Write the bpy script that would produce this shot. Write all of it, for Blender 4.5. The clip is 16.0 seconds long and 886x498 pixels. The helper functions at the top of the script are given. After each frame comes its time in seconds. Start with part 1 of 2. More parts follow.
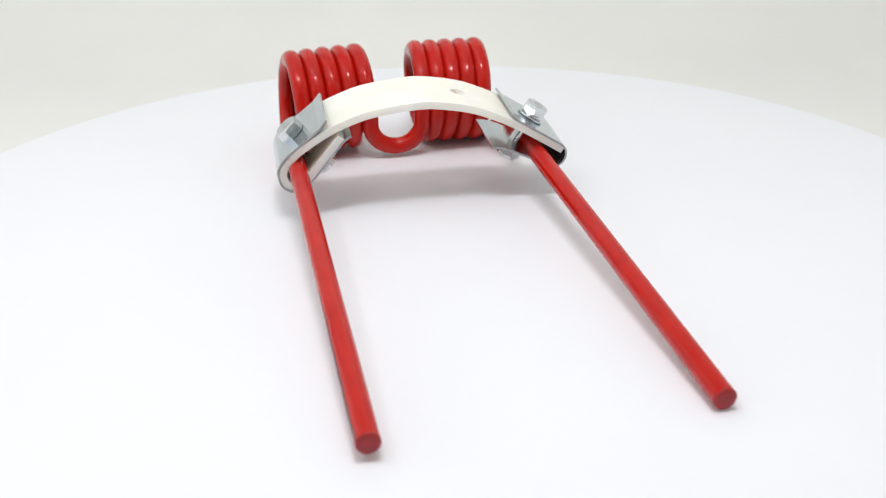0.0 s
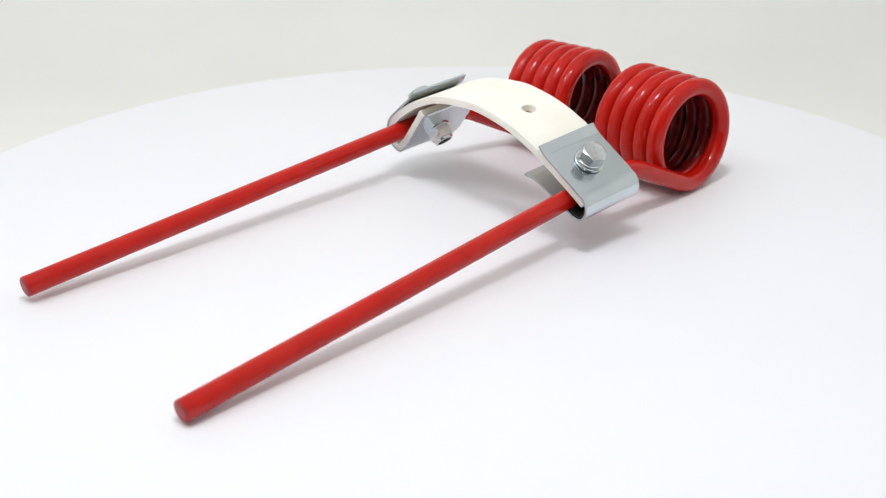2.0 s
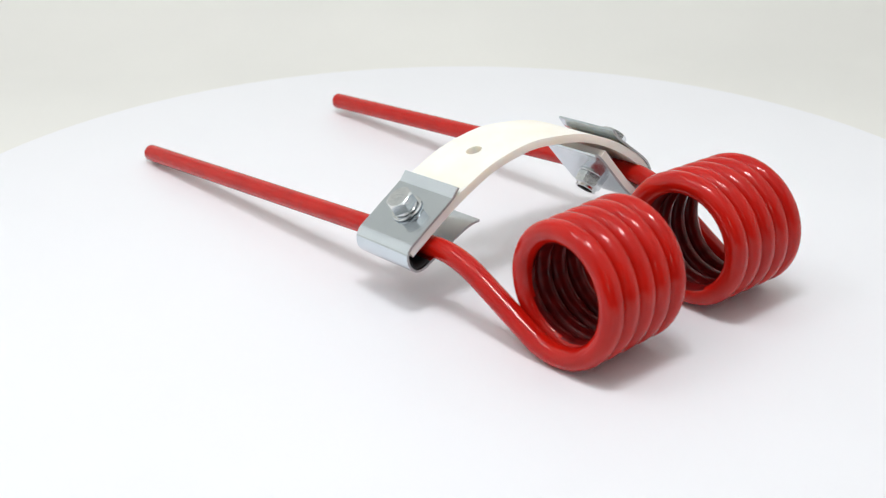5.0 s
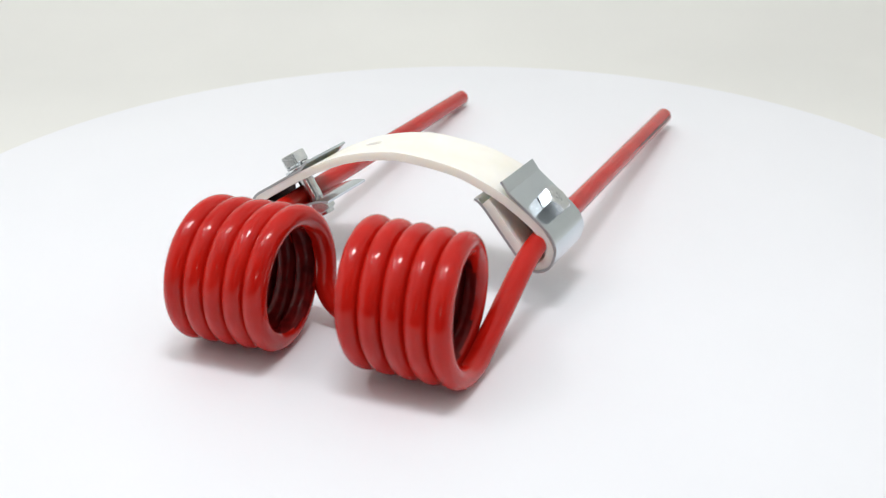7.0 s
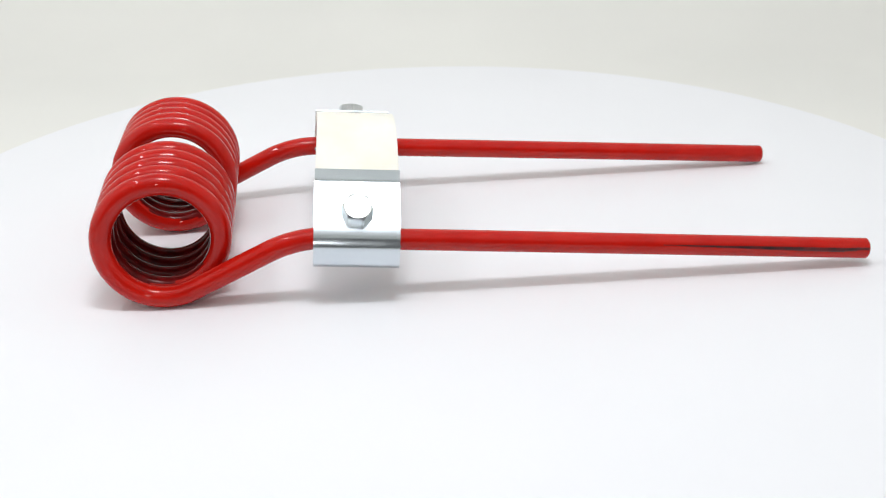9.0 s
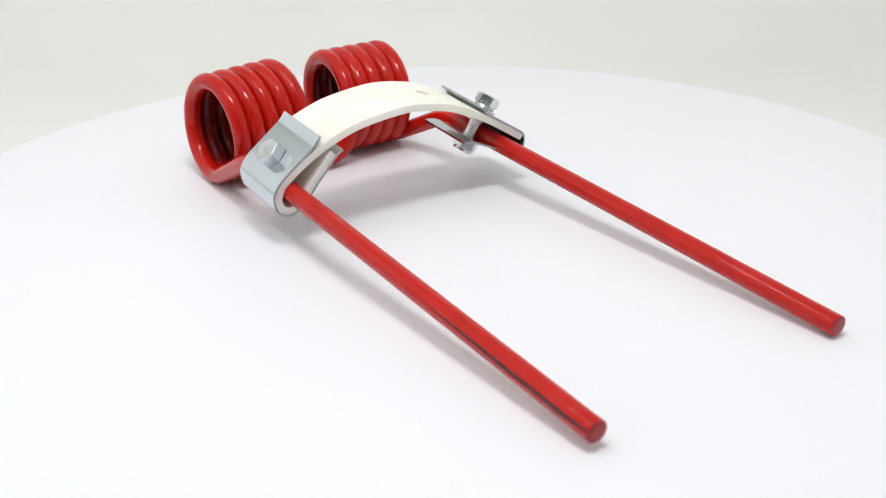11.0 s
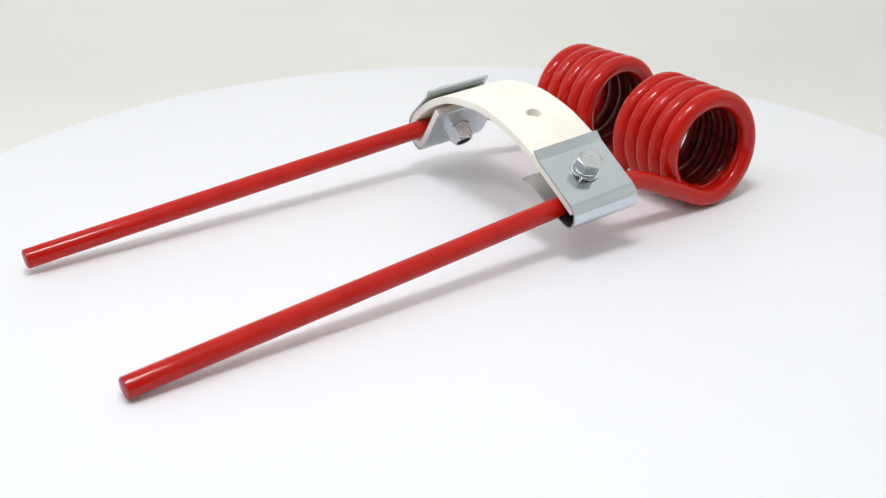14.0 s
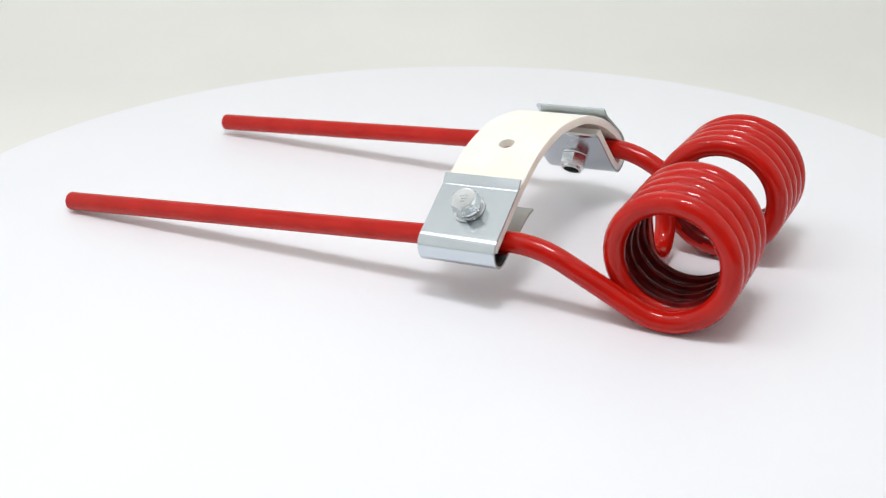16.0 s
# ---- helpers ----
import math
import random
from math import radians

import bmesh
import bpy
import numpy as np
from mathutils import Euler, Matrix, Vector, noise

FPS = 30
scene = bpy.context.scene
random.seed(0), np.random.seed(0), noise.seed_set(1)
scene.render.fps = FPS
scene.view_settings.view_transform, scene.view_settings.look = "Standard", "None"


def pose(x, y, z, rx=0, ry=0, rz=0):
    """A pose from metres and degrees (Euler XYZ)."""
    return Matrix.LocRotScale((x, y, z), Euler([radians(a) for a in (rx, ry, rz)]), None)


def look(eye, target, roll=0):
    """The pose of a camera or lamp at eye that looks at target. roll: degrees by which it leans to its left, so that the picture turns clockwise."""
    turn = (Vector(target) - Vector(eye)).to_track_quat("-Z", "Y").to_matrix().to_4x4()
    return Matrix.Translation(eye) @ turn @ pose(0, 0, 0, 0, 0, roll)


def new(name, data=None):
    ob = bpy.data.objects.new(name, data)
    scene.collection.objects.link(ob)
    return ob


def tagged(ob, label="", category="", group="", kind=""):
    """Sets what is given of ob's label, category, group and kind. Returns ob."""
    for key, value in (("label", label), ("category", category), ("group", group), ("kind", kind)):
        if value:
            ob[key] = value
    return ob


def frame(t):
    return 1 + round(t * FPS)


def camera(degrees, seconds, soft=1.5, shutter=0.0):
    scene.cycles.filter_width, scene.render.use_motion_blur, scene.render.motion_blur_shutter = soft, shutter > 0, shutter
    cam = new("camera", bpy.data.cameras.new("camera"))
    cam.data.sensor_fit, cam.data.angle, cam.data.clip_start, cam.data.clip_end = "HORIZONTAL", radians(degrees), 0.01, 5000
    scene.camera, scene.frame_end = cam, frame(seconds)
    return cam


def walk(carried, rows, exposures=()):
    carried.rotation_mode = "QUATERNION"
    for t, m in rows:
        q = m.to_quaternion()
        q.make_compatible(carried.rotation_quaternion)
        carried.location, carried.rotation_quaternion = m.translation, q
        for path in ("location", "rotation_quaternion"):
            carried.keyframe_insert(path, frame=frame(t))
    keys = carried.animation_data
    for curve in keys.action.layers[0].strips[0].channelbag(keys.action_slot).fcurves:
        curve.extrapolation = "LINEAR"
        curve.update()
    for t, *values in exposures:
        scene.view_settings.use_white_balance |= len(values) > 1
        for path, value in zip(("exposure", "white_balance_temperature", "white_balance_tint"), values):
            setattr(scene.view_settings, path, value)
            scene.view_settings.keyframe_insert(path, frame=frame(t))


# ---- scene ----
MM = 0.001
SECONDS = 16.0
TURN_START, TURN_RATE = 13.13, -30.611        # degrees, degrees a second

# ---- camera: on a stand, it never moves ----
cam = camera(41.59, SECONDS, soft=1.1, shutter=0.18)
EYE = Vector((0.0, -0.55, 0.2457))
PITCH, YAW = radians(25.052), radians(0.109)
AIM = Vector((-math.sin(YAW) * math.cos(PITCH), math.cos(YAW) * math.cos(PITCH), -math.sin(PITCH)))
STAND = look(EYE, EYE + AIM, -0.928)
cam.data.dof.use_dof, cam.data.dof.focus_distance, cam.data.dof.aperture_fstop = True, 0.575, 13.5
walk(cam, [(0.0, STAND), (SECONDS, STAND)], exposures=[(0.0, 0.0), (SECONDS, 0.0)])

# ---- light: a white light tent under softboxes ----
world = bpy.data.worlds.new("tent_world")
scene.world = world
world.use_nodes = True
world.node_tree.nodes["Background"].inputs[0].default_value = (0.95, 0.97, 1.0, 1)
world.node_tree.nodes["Background"].inputs[1].default_value = 0.4


def softbox(name, place, target, w, h, watts, colour):
    data = bpy.data.lights.new(name, "AREA")
    data.shape, data.size, data.size_y, data.energy, data.color = "RECTANGLE", w, h, watts, colour
    ob = new(name, data)
    ob.matrix_world = look(place, target)
    return ob


WHITE = (0.965, 0.973, 1.0)
softbox("tent_top_light", (0.0, -0.21, 1.14), (0.0, -0.21, 0), 1.66, 1.6, 2.85, WHITE)
softbox("tent_left_light", (-0.84, -0.2, 0.56), (0, -0.2, 0.56), 1.5, 1.05, 1.5, WHITE)
softbox("tent_right_light", (0.84, -0.2, 0.56), (0, -0.2, 0.56), 1.5, 1.05, 0.3, WHITE)
softbox("key_softbox", (-0.10, -0.29, 0.95), (0, 0.0, 0), 0.62, 0.40, 0.85, WHITE)
softbox("led_bar", (0.0, -0.26, 0.90), (0, 0.0, 0), 0.25, 0.11, 3.2, WHITE)
softbox("led_strip", (-0.47, -0.13, 0.82), (0, 0.0, 0), 0.32, 0.032, 0.9, WHITE)
softbox("front_lamp", (0.0, -1.02, 0.36), (0, 0.0, 0.05), 0.035, 0.22, 0.25, (1.0, 0.99, 0.97))


# ---- materials ----
def material(name):
    m = bpy.data.materials.new(name)
    m.use_nodes = True
    nt = m.node_tree
    return m, nt, nt.nodes["Principled BSDF"]


def node(nt, kind, **values):
    n = nt.nodes.new(kind)
    for key, value in values.items():
        n.inputs[key].default_value = value
    return n


def mottled(nt, coord, scale, low, high, detail=4.0, span=(0.35, 0.65)):
    """Two colours mixed by noise; returns the colour socket and the noise."""
    nz = node(nt, "ShaderNodeTexNoise", Scale=scale, Detail=detail)
    nt.links.new(coord, nz.inputs["Vector"])
    ramp = nt.nodes.new("ShaderNodeValToRGB")
    ramp.color_ramp.elements[0].position, ramp.color_ramp.elements[1].position = span
    ramp.color_ramp.elements[0].color, ramp.color_ramp.elements[1].color = (*low, 1), (*high, 1)
    nt.links.new(nz.outputs["Fac"], ramp.inputs["Fac"])
    return ramp.outputs["Color"], nz


def relief(nt, bsdf, coord, scale, strength, distance, detail=3.0):
    nz = node(nt, "ShaderNodeTexNoise", Scale=scale, Detail=detail)
    nt.links.new(coord, nz.inputs["Vector"])
    bump = node(nt, "ShaderNodeBump", Strength=strength, Distance=distance)
    nt.links.new(nz.outputs["Fac"], bump.inputs["Height"])
    nt.links.new(bump.outputs["Normal"], bsdf.inputs["Normal"])


def rough_noise(nt, bsdf, coord, scale, low, high):
    nz = node(nt, "ShaderNodeTexNoise", Scale=scale, Detail=5.0)
    nt.links.new(coord, nz.inputs["Vector"])
    mp = node(nt, "ShaderNodeMapRange", **{"From Min": 0.3, "From Max": 0.7, "To Min": low, "To Max": high})
    nt.links.new(nz.outputs["Fac"], mp.inputs["Value"])
    nt.links.new(mp.outputs["Result"], bsdf.inputs["Roughness"])


def make_red_paint():
    m, nt, b = material("red_gloss_paint")
    co = nt.nodes.new("ShaderNodeTexCoord").outputs["Object"]
    col, _ = mottled(nt, co, 60, (0.455, 0.0075, 0.004), (0.53, 0.010, 0.005))
    nt.links.new(col, b.inputs["Base Color"])
    rough_noise(nt, b, co, 150, 0.025, 0.05)
    b.inputs["Specular IOR Level"].default_value = 0.33
    relief(nt, b, co, 220, 0.06, 0.0006)
    return m


def make_plain(name, low, high, scale, rough, bump_scale=0, bump=0.0, metal=0.0):
    m, nt, b = material(name)
    co = nt.nodes.new("ShaderNodeTexCoord").outputs["Object"]
    col, _ = mottled(nt, co, scale, low, high)
    nt.links.new(col, b.inputs["Base Color"])
    rough_noise(nt, b, co, scale * 2.3, rough[0], rough[1])
    b.inputs["Metallic"].default_value = metal
    if bump:
        relief(nt, b, co, bump_scale, bump, 0.0005)
    return m


RED = make_red_paint()
# darker, duller red for the inner faces of the coils
BORE = make_plain("bore_dark_red", (0.085, 0.005, 0.005), (0.16, 0.007, 0.007), 180, (0.12, 0.2), 500, 0.06)
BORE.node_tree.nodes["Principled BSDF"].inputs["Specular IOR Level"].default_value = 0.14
RED_CUT = make_plain("red_paint_thin_on_cut_end", (0.30, 0.008, 0.012), (0.42, 0.012, 0.016), 300, (0.35, 0.5), 700, 0.3)
# red-black for the reflection painted along one prong
DARK_REFLECTION = make_plain("painted_dark_reflection", (0.02, 0.004, 0.005), (0.12, 0.007, 0.008), 160, (0.3, 0.5), 900, 0.2)
MATT_BLACK = make_plain("matt_black", (0.012, 0.012, 0.012), (0.022, 0.021, 0.02), 200, (0.5, 0.7), 800, 0.1)
RUBBER = make_plain("cream_rubber", (0.87, 0.84, 0.745), (0.93, 0.905, 0.825), 34, (0.45, 0.6), 900, 0.12)
RUBBER_BSDF = RUBBER.node_tree.nodes["Principled BSDF"]
RUBBER_BSDF.inputs["Subsurface Weight"].default_value = 0.6
RUBBER_BSDF.inputs["Subsurface Radius"].default_value = (1.0, 0.9, 0.75)
RUBBER_BSDF.inputs["Subsurface Scale"].default_value = 0.006
ZINC = make_plain("zinc_plated_sheet", (0.60, 0.655, 0.70), (0.635, 0.69, 0.73), 40, (0.15, 0.21), 300, 0.015, 1.0)
CUT_STEEL = make_plain("sheared_steel_edge", (0.36, 0.38, 0.39), (0.46, 0.48, 0.49), 300, (0.5, 0.65), 900, 0.2, 0.35)
BOLT_ZINC = make_plain("zinc_plated_bolt", (0.62, 0.65, 0.67), (0.72, 0.74, 0.75), 240, (0.16, 0.28), 700, 0.08, 1.0)
DISC = make_plain("white_turntable_laminate", (0.845, 0.857, 0.893), (0.86, 0.872, 0.908), 6, (0.42, 0.5), 300, 0.02)
DISC_EDGE = make_plain("white_turntable_edge", (0.82, 0.825, 0.83), (0.85, 0.855, 0.86), 9, (0.5, 0.6))
ROOM = make_plain("dim_room_wall", (0.10, 0.10, 0.105), (0.14, 0.14, 0.145), 3, (0.8, 0.9), 120, 0.1)
FABRIC = make_plain("white_tent_fabric", (0.80, 0.80, 0.77), (0.84, 0.84, 0.805), 4, (0.85, 0.95), 350, 0.1)


# ---- mesh helpers ----
def mesh_object(name, bm, mat, smooth=40):
    bmesh.ops.recalc_face_normals(bm, faces=bm.faces)
    me = bpy.data.meshes.new(name)
    bm.to_mesh(me)
    bm.free()
    me.materials.append(mat)
    for p in me.polygons:
        p.use_smooth = True
    me.set_sharp_from_angle(angle=radians(smooth))
    return new(name, me)


def part(name, bm, mat, parent, label="", smooth=40):
    ob = mesh_object(name, bm, mat, smooth)
    ob.parent = parent
    return tagged(ob, label)


def catmull(pts, step):
    """A smooth line through 3D points, about one sample a step."""
    p = [Vector(a) for a in pts]
    p = [2 * p[0] - p[1]] + p + [2 * p[-1] - p[-2]]
    out = []
    for i in range(1, len(p) - 2):
        n = max(2, int((p[i + 1] - p[i]).length / step))
        for k in range(n):
            t = k / n
            a, b, c, d = p[i - 1:i + 3]
            out.append(0.5 * (2 * b + (c - a) * t + (2 * a - 5 * b + 4 * c - d) * t * t + (3 * b - a - 3 * c + d) * t ** 3))
    out.append(p[-2].copy())
    return out


def rings_along(line, radius, sides):
    """Circles carried along a line without twist."""
    out, up = [], None
    for i, c in enumerate(line):
        d = (line[min(i + 1, len(line) - 1)] - line[max(i - 1, 0)]).normalized()
        if up is None:
            up = Vector((0, 0, 1)) - d * d.z
        up = (up - d * up.dot(d)).normalized()
        side = d.cross(up)
        out.append([c + radius * (math.cos(a) * up + math.sin(a) * side) for a in (2 * math.pi * k / sides for k in range(sides))])
    return out


def skin(rings):
    bm = bmesh.new()
    vs = [[bm.verts.new(v) for v in r] for r in rings]
    n = len(vs[0])
    for a, b in zip(vs, vs[1:]):
        for k in range(n):
            bm.faces.new((a[k], a[(k + 1) % n], b[(k + 1) % n], b[k]))
    return bm, vs


def solid_of_revolution(profile, sides, start=0.0):
    """Closed solid turned round z from (radius, z) pairs, the ends on or near the axis."""
    bm = bmesh.new()
    vs = [[bm.verts.new((r * math.cos(start + 2 * math.pi * k / sides), r * math.sin(start + 2 * math.pi * k / sides), z)) for k in range(sides)]
          for r, z in profile]
    for a, b in zip(vs, vs[1:]):
        for k in range(sides):
            bm.faces.new((a[k], a[(k + 1) % sides], b[(k + 1) % sides], b[k]))
    bm.faces.new(vs[0][::-1])
    bm.faces.new(vs[-1])
    return bm


# ---- setting: turntable and tent ----
def build_tent():
    """A white sweep: floor, a wide curve and walls on all sides, open to nothing."""
    bm = bmesh.new()
    z0, top, back, front, half, rad = -0.03, 1.15, 0.62, -1.05, 0.85, 0.22

    def section(grow):
        out = [(front, z0 - grow), (0.0, z0 - grow), (back - rad, z0 - grow)]
        r = rad + grow
        out += [(back - rad + r * math.sin(a), z0 + rad - r * math.cos(a)) for a in (math.pi / 2 * k / 20 for k in range(1, 21))]
        return out + [(back + grow, top)]

    loop = section(0.0) + section(0.004)[::-1]
    ends = [[bm.verts.new((x, y, z)) for y, z in loop] for x in (-half, half)]
    for k in range(len(loop)):
        e = (k + 1) % len(loop)
        bm.faces.new((ends[0][k], ends[0][e], ends[1][e], ends[1][k]))
    sweep = mesh_object("backdrop", bm, FABRIC)
    tagged(sweep, "white fabric backdrop sweep curving up behind the turntable", "backdrop", kind="structure")

    def slab(name, lo, hi, label, mat=FABRIC):
        b2 = bmesh.new()
        bmesh.ops.create_cube(b2, size=1, matrix=Matrix.Translation((Vector(lo) + Vector(hi)) / 2) @ Matrix.Diagonal((*(Vector(hi) - Vector(lo)), 1)))
        tagged(mesh_object(name, b2, mat), label, name.split("_")[0], kind="structure")

    slab("wall_west", (-half - 0.02, front, z0 - 0.02), (-half, back + 0.02, top), "white fabric side of a light tent")
    slab("wall_east", (half, front, z0 - 0.02), (half + 0.02, back + 0.02, top), "white fabric side of a light tent")
    slab("wall_south", (-half, front - 0.02, z0 - 0.02), (half, front, top), "dim grey room beyond the open front of the light tent", ROOM)
    slab("wall_flap", (-half, front, 0.78), (half, front + 0.004, top), "white fabric front flap of a light tent")
    slab("ceiling", (-half - 0.02, front - 0.02, top + 0.002), (half + 0.02, back + 0.02, top + 0.02), "white fabric top of a light tent")


def build_turntable():
    base = new("turntable")
    r, h = 0.302, 0.022
    e = 0.005
    bev = [(r - e + e * math.sin(a), -e + e * math.cos(a)) for a in (math.pi / 2 * k / 10 for k in range(11))]
    bm = solid_of_revolution([(0.0005, 0.0), (0.15, 0.0)] + bev + [(r, -h + 0.001), (r - 0.001, -h), (0.0005, -h)], 160)
    part("disc", bm, DISC, base)
    bm = solid_of_revolution([(0.0005, -h), (0.11, -h), (0.11, -0.030), (0.0005, -0.030)], 64)
    part("foot", bm, DISC_EDGE, base)
    return tagged(base, "round white rotating display turntable with a smooth matt top", "turntable")


# ---- the spring tine: lengths in millimetres, y along the prongs, x across ----
WIRE_R = 4.9
COIL_R = 26.24
COIL_Z = COIL_R + WIRE_R
SIDES = {1: dict(tip=67.73, tip_y=-193.2, tip_z=5.6, knee=61.08, knee_z=30.1, entry=60.55, pitch=9.14, tilt=0.020),
         -1: dict(tip=-69.02, tip_y=-192.0, tip_z=8.0, knee=-65.74, knee_z=32.3, entry=-61.02, pitch=9.52, tilt=0.036)}
KNEE_Y = 75.0
AXIS_SHIFT = -3.96                              # the tine lies a little off the turntable's axis


LEAN = radians(9)                               # the centre loop leans in under the coils


def coil_y(x):
    return 134.66 - 0.010 * x


def half_wire(s):
    """From the prong's tip to the end of the coil, in three lines: prong, coil and the point where the loop begins."""
    d = SIDES[s]
    cy = coil_y(d["entry"])
    # the lower tangent from the knee to the coil
    dy, dz = cy - KNEE_Y, COIL_Z - d["knee_z"]
    dist = math.hypot(dy, dz)
    ang = math.atan2(dz, dy) - math.asin(COIL_R / dist)
    reach = math.sqrt(dist * dist - COIL_R * COIL_R)
    touch = Vector((d["entry"], KNEE_Y + reach * math.cos(ang), d["knee_z"] + reach * math.sin(ang)))
    tip, knee = Vector((d["tip"], d["tip_y"], d["tip_z"])), Vector((d["knee"], KNEE_Y, d["knee_z"]))
    # round the knee
    a, b = (tip - knee).normalized(), (touch - knee).normalized()
    cut = 15.0
    line = [tip.lerp(knee + a * cut, k / 40) for k in range(40)]
    p, q = knee + a * cut, knee + b * cut
    line += [p * (1 - t) ** 2 + knee * 2 * t * (1 - t) + q * t * t for t in (k / 14 for k in range(15))]
    line += [q.lerp(touch, k / 8) for k in range(1, 8)]
    start = math.atan2(touch.z - COIL_Z, touch.y - cy)
    total = (math.pi - start) + 2 * math.pi * 4 + LEAN
    n = 250
    coil = []
    for k in range(n + 1):
        f = total * k / n
        x = d["entry"] - s * d["pitch"] * f / (2 * math.pi)
        coil.append(Vector((x, coil_y(x) + COIL_R * math.cos(start + f), COIL_Z + COIL_R * math.sin(start + f) + d["tilt"] * s * (d["entry"] - x))))
    return line, coil


def build_tine():
    thing = new("spring_tine")
    shift = Vector((AXIS_SHIFT, 0, 0))
    right_prong, right_coil = half_wire(1)
    left_prong, left_coil = half_wire(-1)
    a, b = right_coil[-1], left_coil[-1]
    mid, half = (a + b) / 2, (a - b) / 2
    down = Vector((0, math.sin(LEAN), -math.cos(LEAN)))
    drop = (a.z - WIRE_R - 1.4) / math.cos(LEAN) - half.length
    loop = [a + down * drop * k / 8 for k in range(1, 8)]
    loop += [mid + down * drop + half * math.cos(t) + down * half.length * math.sin(t) for t in (math.pi * k / 36 for k in range(37))]
    loop += [b + down * drop * (1 - k / 8) for k in range(1, 8)]
    chain = [right_prong, right_coil, loop, left_coil[::-1], left_prong[::-1]]
    line = [p for c in chain for p in c]
    rings = rings_along([(p + shift) * MM for p in line], WIRE_R * MM, 24)
    at = 0
    for name, piece in zip(("prong", "coil", "centre_loop", "coil", "prong"), chain):
        end = min(at + len(piece) + 1, len(rings))
        use = rings[at:end]
        at += len(piece)
        bm, vs = skin(use)
        ob = part(name, bm, RED, thing, "", 60)
        if name == "coil":
            # the bore between the end turns: its dark tone is put into the colour
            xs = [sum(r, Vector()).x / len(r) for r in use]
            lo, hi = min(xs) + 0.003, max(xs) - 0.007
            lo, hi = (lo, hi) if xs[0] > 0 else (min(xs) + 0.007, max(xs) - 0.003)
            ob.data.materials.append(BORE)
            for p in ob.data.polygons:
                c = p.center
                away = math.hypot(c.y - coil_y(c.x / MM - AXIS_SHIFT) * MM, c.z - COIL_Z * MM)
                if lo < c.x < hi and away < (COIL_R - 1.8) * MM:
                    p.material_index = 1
        if name == "prong":
            outer, inner = (rings[0], rings[1]) if at == len(piece) else (rings[-1], rings[-2])
            c = sum(outer, Vector()) / len(outer)
            out = (c - sum(inner, Vector()) / len(inner)).normalized()
            layers = [[c + (v - c) * f + out * o * MM for v in outer] for f, o in ((1.0, 0.0), (0.97, 0.35), (0.88, 0.75), (0.55, 0.95), (0.05, 1.0))]
            if at != len(piece):
                # a long dark reflection, painted as a streak on one prong's outer side
                bm = bmesh.new()
                last = None
                for k in range(41):
                    f = k / 40
                    ring_at = rings[-1 - int(round(f * 16))]
                    cc = sum(ring_at, Vector()) / len(ring_at)
                    wide = radians(13) * (1 - f) ** 0.8 * min(1.0, 0.35 + 4 * f) + radians(1)
                    mid_a = radians(9 + 11 * f + 14 * max(0.0, 0.12 - f) / 0.12)
                    row = []
                    for j in range(5):
                        ang = mid_a + wide * (j / 2 - 1)
                        row.append(bm.verts.new(cc + (WIRE_R + 0.06) * MM * Vector((-math.cos(ang), 0, math.sin(ang)))))
                    if last and (row[0].co - last[0].co).length > 1e-5:
                        for j in range(4):
                            bm.faces.new((last[j], last[j + 1], row[j + 1], row[j]))
                        last = row
                    elif not last:
                        last = row
                bmesh.ops.delete(bm, geom=[v for v in bm.verts if not v.link_faces], context="VERTS")
                part("reflection_streak", bm, DARK_REFLECTION, ob, "dark reflection painted as a streak on the red prong")
            bm = bmesh.new()
            vv = [[bm.verts.new(v) for v in l] for l in layers]
            for l, m in zip(vv, vv[1:]):
                for k in range(len(l)):
                    bm.faces.new((l[k], l[(k + 1) % len(l)], m[(k + 1) % len(l)], m[k]))
            bm.faces.new(vv[-1])
            part("cut_end", bm, RED_CUT, ob, "matt darker red cut end")
    return thing


# the keeper lies along the prongs, skewed a little and tilted with them; its two ends sit a touch differently
def keeper_end(x, y, z, skew, tilt):
    return pose(x * MM, y * MM, z * MM) @ Matrix.Scale(0.984, 4) @ pose(0, 0, 0, 0, 0, skew) @ pose(0, 0, 0.027, tilt) @ pose(0, 0, -0.027)


KEEPER = {1: keeper_end(-2.6, 45.65, 2.8, -1.7, 4.4), -1: keeper_end(-4.1, 45.7, 0.9, -2.9, 4.1)}


def on_keeper(p):
    """A point of the keeper in its own space, carried to the tine's: from one end's seat to the other's."""
    w = min(1.0, max(0.0, (p.x / MM + 42.0) / 84.0))
    return (KEEPER[-1] @ p).lerp(KEEPER[1] @ p, w)


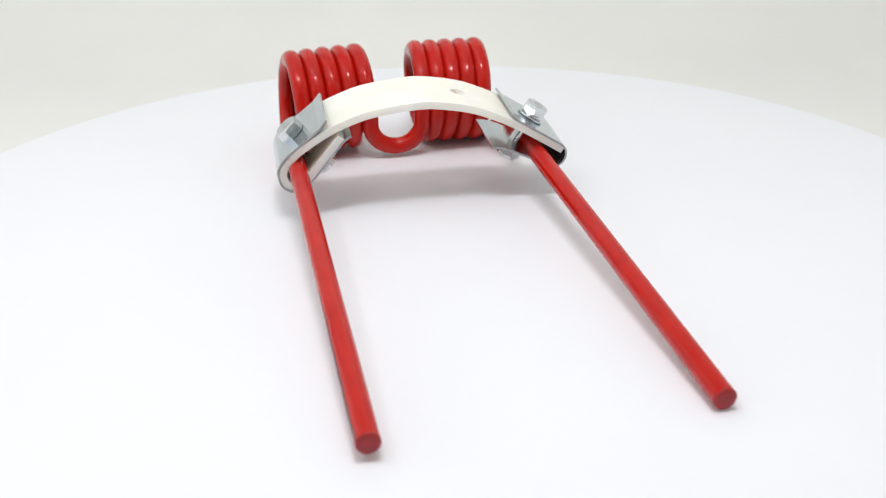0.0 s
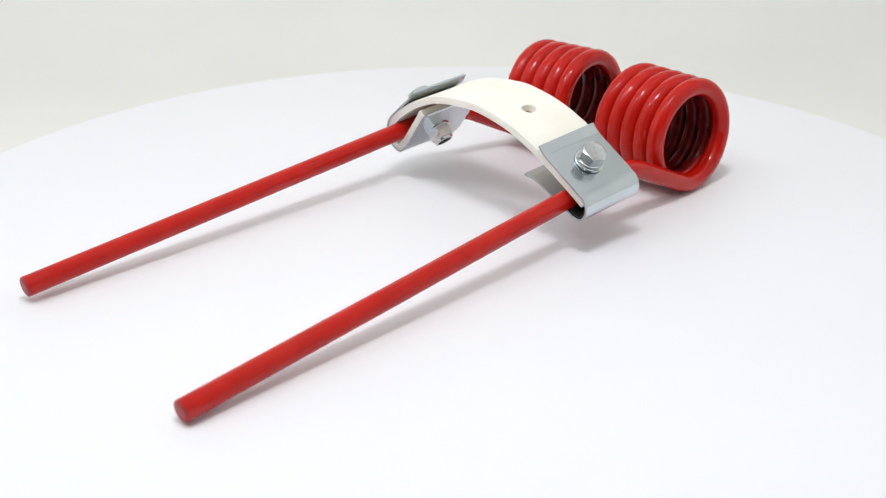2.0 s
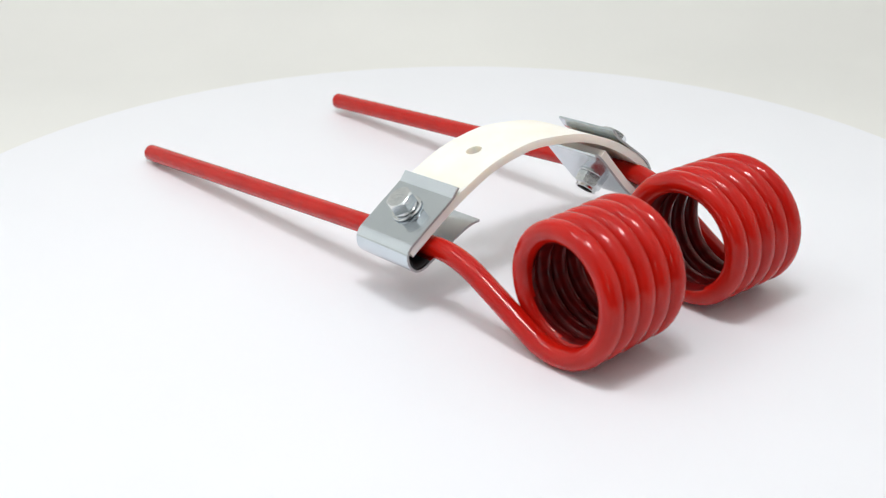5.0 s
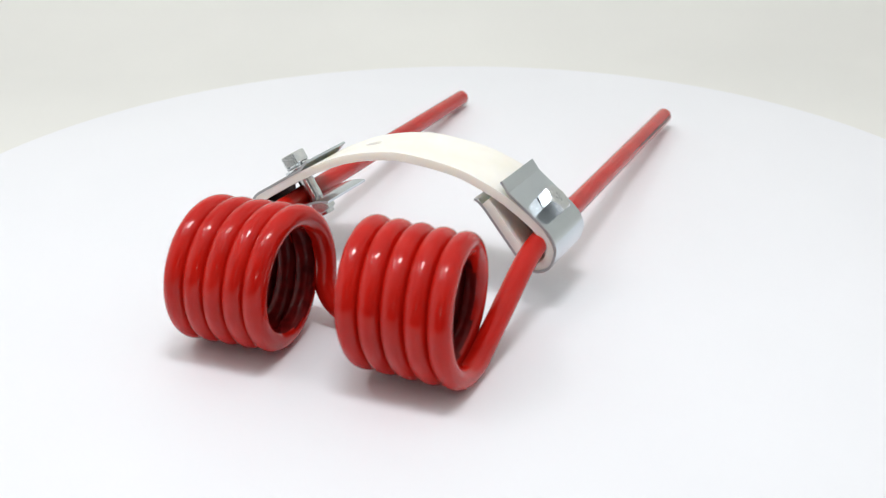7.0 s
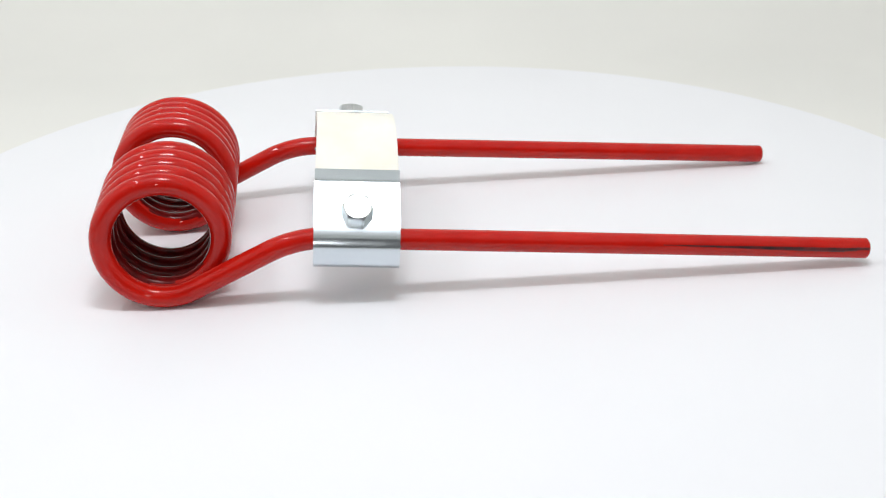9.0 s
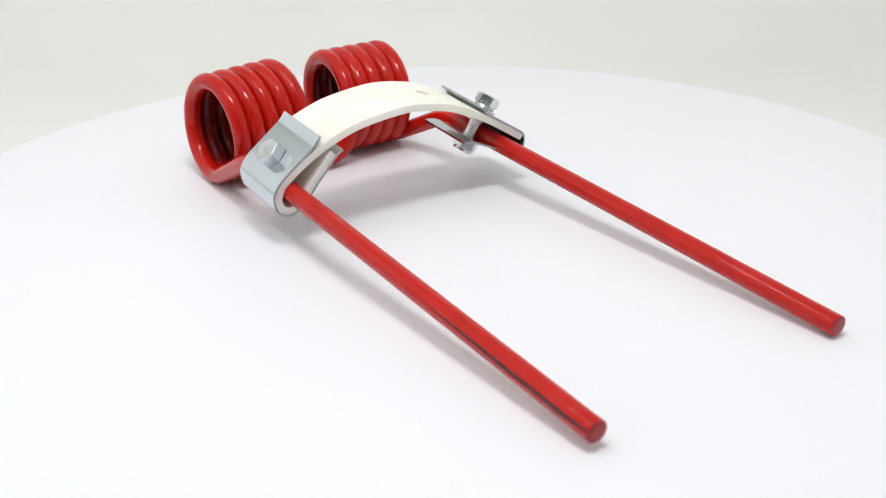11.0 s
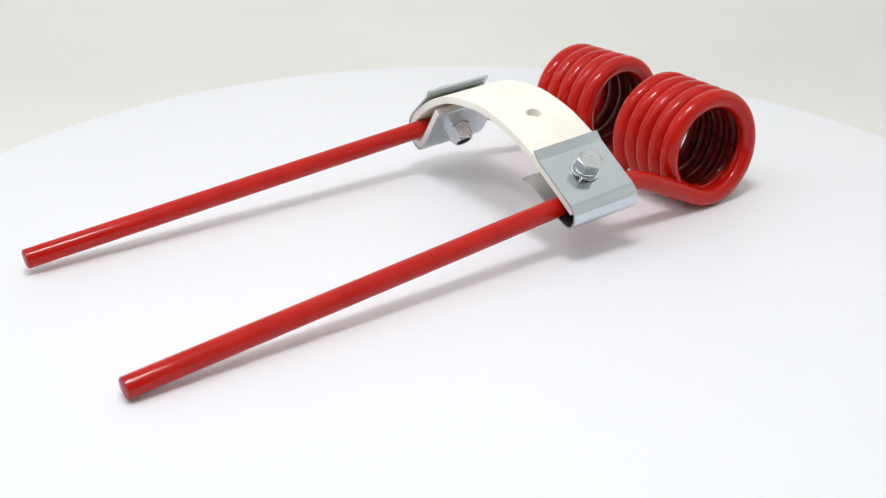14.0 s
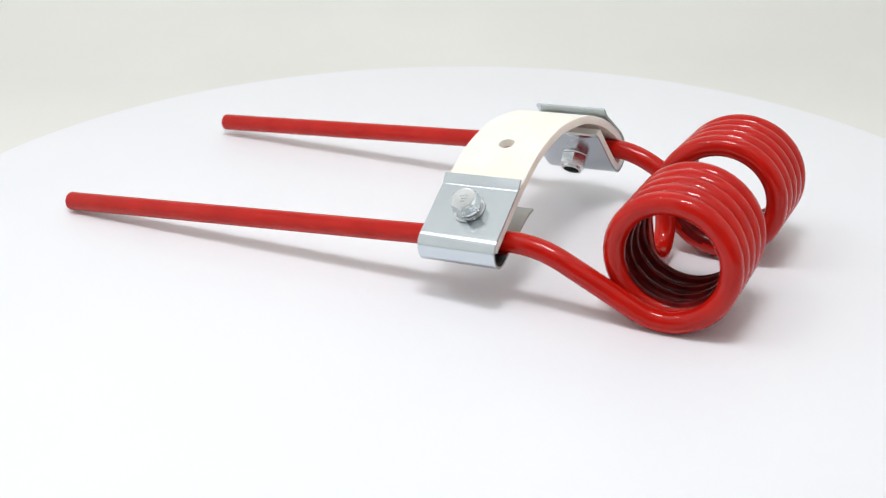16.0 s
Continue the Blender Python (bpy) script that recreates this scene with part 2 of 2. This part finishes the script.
def band(points, thick, width, hole=None, step=1.6):
    """A bent band: centre line in x and z, given thickness, width along y, and maybe a round hole (x, radius)."""
    line = catmull([(x, 0, z) for x, z in points], step)
    n = len(line)
    nor = []
    for i in range(n):
        t = (line[min(i + 1, n - 1)] - line[max(i - 1, 0)]).normalized()
        nor.append(Vector((-t.z, 0, t.x)))
    ys = [-width / 2, -width / 2 + 0.5, -width / 2 + 4, -5.6, -2.8, 0.0, 2.8, 5.6, width / 2 - 4, width / 2 - 0.5, width / 2]
    lo = hi = None
    if hole:
        c = min(range(n), key=lambda i: abs(line[i].x - hole[0]) + (0 if line[i].z > 45 else 1e3))
        lo, hi = c - 3, c + 3
    bm = bmesh.new()

    def both(p, m, y):
        return [bm.verts.new(((p + m * s * thick / 2) + Vector((0, y, 0))) * MM) for s in (1, -1)]

    grid = [[both(line[i], nor[i], y) for y in ys] for i in range(n)]
    inner = lambda i, j: hole and lo <= i < hi and 3 <= j < 7
    for i in range(n - 1):
        for j in range(len(ys) - 1):
            if inner(i, j):
                continue
            q = grid[i][j], grid[i + 1][j], grid[i + 1][j + 1], grid[i][j + 1]
            bm.faces.new([v[0] for v in q])
            bm.faces.new([v[1] for v in q][::-1])
    m = len(ys) - 1
    for i in range(n - 1):
        for j in (0, m):
            bm.faces.new((grid[i][j][0], grid[i + 1][j][0], grid[i + 1][j][1], grid[i][j][1]))
    for i in (0, n - 1):
        for j in range(m):
            bm.faces.new((grid[i][j][0], grid[i][j + 1][0], grid[i][j + 1][1], grid[i][j][1]))
    if hole:
        frame_v = [grid[i][3] for i in range(lo, hi)] + [grid[hi][j] for j in range(3, 7)] + [grid[i][7] for i in range(hi, lo, -1)] + [grid[lo][j] for j in range(7, 3, -1)]
        mid = line[c]
        ring = []
        for v in frame_v:
            p = (v[0].co + v[1].co) / 2 / MM
            u = (p.x - mid.x) / abs(line[hi].x - mid.x)
            w = p.y / 5.6
            a = math.atan2(w, u)
            x, y = mid.x + hole[1] * math.cos(a) * abs(nor[c].z), hole[1] * math.sin(a)
            i = min(range(lo, hi + 1), key=lambda k: abs(line[k].x - x))
            t = (line[i + 1] - line[i - 1]).normalized()
            ring.append(both(Vector((x, 0, line[i].z + (x - line[i].x) * t.z / t.x)), nor[i], y))
        k = len(ring)
        for i in range(k):
            e = (i + 1) % k
            for s in (0, 1):
                bm.faces.new((frame_v[i][s], frame_v[e][s], ring[e][s], ring[i][s]))
            bm.faces.new((ring[i][0], ring[e][0], ring[e][1], ring[i][1]))
    for v in bm.verts:
        v.co = on_keeper(v.co)
    return bm


STRAP = [(75.8, 26.6), (64, 34.3), (52.5, 41.5), (39, 48.7), (25.6, 54.6), (9.2, 58.6), (-4.5, 59.7), (-26.4, 57.5), (-40.5, 53.3), (-52.0, 47.9),
         (-65.0, 39.5), (-71.8, 32.8), (-74.3, 27.0), (-72.4, 21.4), (-67.4, 19.6), (-61.8, 23.5), (-52.3, 34.5), (-43.2, 46.0)]
PLATE_RIGHT = [(47.0, 50.0), (48.7, 48.0), (50.1, 46.35), (50.6, 45.75), (51.2, 45.3), (53, 44.15), (56, 42.2), (70, 33.2), (75.6, 29.4), (77.6, 25.8), (77.0, 21.0), (73.6, 17.7), (69, 18.1), (64, 20.5),
               (50, 27.2), (42, 30.6), (36, 31.6)]
PLATE_LEFT = [(-50.2, 56.4), (-51.8, 54.2), (-53.3, 52.2), (-53.7, 51.6), (-54.3, 51.1), (-55.4, 50.25), (-57, 49.0), (-66.6, 41.4), (-72.3, 36.6), (-75.6, 32.4), (-76.9, 27.2), (-74.4, 19.7), (-67.4, 16.9), (-59.9, 21.9),
              (-50.5, 33), (-41.2, 44.2), (-37.6, 46.2)]


def hexagon(af, height):
    """A hexagonal prism from z = 0 up, its top corners turned off at 30 degrees to a round face."""
    k, flat = 48, af / 2 * 0.93
    bm = bmesh.new()
    lower, upper, top = [], [], []
    for i in range(k):
        a = 2 * math.pi * i / k
        lim = (af / 2) / math.cos((a + math.pi / 6) % (math.pi / 3) - math.pi / 6)
        c, d = math.cos(a), math.sin(a)
        lower.append(bm.verts.new((lim * c, lim * d, 0)))
        upper.append(bm.verts.new((lim * c, lim * d, height - (lim - flat) * 0.62)))
        top.append(bm.verts.new((flat * c, flat * d, height)))
    for a, b in ((lower, upper), (upper, top)):
        for i in range(k):
            bm.faces.new((a[i], a[(i + 1) % k], b[(i + 1) % k], b[i]))
    bm.faces.new(lower[::-1])
    return bm, top


def placed(bm, place, axis, spin=0.0):
    m = Vector(axis).to_track_quat("Z", "Y").to_matrix().to_4x4()
    bm.transform(KEEPER[1 if place[0] > 0 else -1] @ Matrix.Translation(Vector(place) * MM) @ m @ pose(0, 0, 0, 0, 0, spin) @ Matrix.Diagonal((MM, MM, MM, 1)))
    return bm


def build_bolt(plate, head_at, axis, gap, spin, washers):
    """Hex bolt, washers and nut through a plate. head_at: where the axis meets the plate's outer face."""
    axis = Vector(axis).normalized()
    p = Vector(head_at)
    if washers:
        bm = solid_of_revolution([(4.4, 0), (7.3, 0), (7.6, 0.3), (7.6, 0.9), (7.3, 1.2), (4.4, 1.2)], 40)
        part("washer", placed(bm, p, axis), BOLT_ZINC, plate)
        # split spring washer
        line = [Vector((5.2 * math.cos(a), 5.2 * math.sin(a), 1.95 + 0.4 * k / 36)) for k, a in ((k, radians(8 + 344 * k / 36)) for k in range(37))]
        bm, vs = skin(rings_along(line, 0.95, 8))
        bm.faces.new(vs[0]); bm.faces.new(vs[-1])
        part("spring_washer", placed(bm, p, axis, 50), BOLT_ZINC, plate)
    seat = 3.0 if washers else 0.1
    across, tall = (11.8, 5.6) if washers else (12.5, 6.6)
    bolt_bm, top = hexagon(across, tall)
    k = len(top)
    dish = [bolt_bm.verts.new((v.co.x * 0.8, v.co.y * 0.8, tall - 0.12)) for v in top]
    for i in range(k):
        bolt_bm.faces.new((top[i], top[(i + 1) % k], dish[(i + 1) % k], dish[i]))
    bolt_bm.faces.new(dish)
    # raised strength marks on the head, worn beyond reading
    for x, y, w, h in ((-1.2, 1.3, 2.2, 0.5), (1.3, 1.4, 0.9, 0.6), (0.2, -0.2, 2.8, 0.45), (-0.4, -1.6, 2.0, 0.5)):
        bmesh.ops.create_cube(bolt_bm, size=1, matrix=Matrix.Translation((x, y, tall - 0.05)) @ Matrix.Diagonal((w, h, 0.3, 1)))
    for v in bolt_bm.verts:
        v.co.z += seat
    shank = solid_of_revolution([(4.0, -gap - 5.2), (4.0, seat)], 28)
    me = bpy.data.meshes.new("shank_tmp")
    shank.to_mesh(me)
    shank.free()
    bolt_bm.from_mesh(me)
    bpy.data.meshes.remove(me)
    part("bolt", placed(bolt_bm, p, axis, spin), BOLT_ZINC, plate, "zinc-plated hexagon-head bolt", 18)
    # nut with a raised locking collar
    nut, top = hexagon(12.2, 6.2)
    loops = [top]
    for r, z in ((5.6, 6.3), (5.5, 7.6), (4.9, 7.9), (4.2, 7.8), (4.1, 6.2)):
        loops.append([nut.verts.new((r * math.cos(2 * math.pi * i / k), r * math.sin(2 * math.pi * i / k), z)) for i in range(k)])
    for a, b in zip(loops, loops[1:]):
        for i in range(k):
            nut.faces.new((a[i], a[(i + 1) % k], b[(i + 1) % k], b[i]))
    bm = solid_of_revolution([(4.4, 0), (7.3, 0), (7.6, 0.3), (7.6, 0.9), (7.3, 1.2), (4.4, 1.2)], 40)
    part("washer", placed(bm, p - axis * (gap + 0.1), axis), BOLT_ZINC, plate)
    part("nut", placed(nut, p - axis * (gap + 0.2), -axis, spin + 17), BOLT_ZINC, plate, "zinc-plated lock nut", 22)
    ring = solid_of_revolution([(0.3, 5.6), (3.6, 5.6), (3.9, 7.0), (4.15, 7.3), (4.15, 4.8), (0.3, 4.8)], 32)
    part("nut_insert", placed(ring, p - axis * (gap + 0.2), -axis), MATT_BLACK, plate, "dark nylon ring in the lock nut")


def build_keeper(thing):
    part("strap", band(STRAP, 4.0, 38.5, hole=(21.0, 3.8)), RUBBER, thing, "cream rubber strap with one punched hole")
    for points, at, axis, gap, spin, washers in ((PLATE_RIGHT, (62.0, 0, 39.3), (0.53, 0, 0.85), 17.8, 10, True),
                                                 (PLATE_LEFT, (-66.7, 0, 42.1), (-0.66, 0, 0.75), 18.9, 24, False)):
        plate = part("clamp_plate", band(points, 1.15, 38.8), ZINC, thing, "bent zinc-plated steel clamp plate")
        plate.data.materials.append(CUT_STEEL)
        for face in plate.data.polygons:
            face.material_index = int(abs(face.normal.y) > 0.8)
        if washers:
            # thin black band added along the inside of the bend
            part("bend_band", band([(76.2, 24.0), (75.75, 21.6), (73.2, 18.85), (69.6, 19.1), (66.0, 20.6)], 0.5, 38.0), MATT_BLACK, plate, "thin black band inside the plate's bend")
        build_bolt(plate, at, axis, gap, spin, washers)


def motions():
    # the turntable's drive runs a touch unevenly: degrees ahead of or behind an even turn
    uneven = {0.0: -0.24, 0.5: 0.45, 1.0: 0.1, 1.5: 0.62, 2.0: 0.35, 2.5: 0.6, 3.0: 0.78, 3.5: 0.7, 4.0: 0.6, 4.5: 0.5, 5.0: 0.4, 5.5: 0.25, 6.0: -0.68, 6.5: -0.18, 7.0: -0.62, 7.5: 0.25,
              8.0: -0.43, 8.5: 0.15, 9.0: -0.23, 9.5: -0.3, 10.0: -0.38, 10.5: -0.45, 11.0: -0.52, 11.5: -0.6, 12.0: -0.85, 12.5: -0.1, 13.0: -0.8, 13.5: -0.3, 14.0: -0.99, 14.5: -0.34, 15.0: -0.83,
              15.5: -0.64, 16.0: -0.82}
    rows = [(k * 0.5, pose(0, 0, 0, 0, 0, TURN_START + TURN_RATE * k * 0.5 + uneven.get(k * 0.5, 0.0))) for k in range(33)]
    walk(TURNTABLE, rows)
    walk(TINE, rows)


build_tent()
TURNTABLE = build_turntable()
TINE = build_tine()
tagged(TINE, "glossy red double-coil spring tine with cream rubber strap on white turntable", "spring tine")
build_keeper(TINE)
motions()
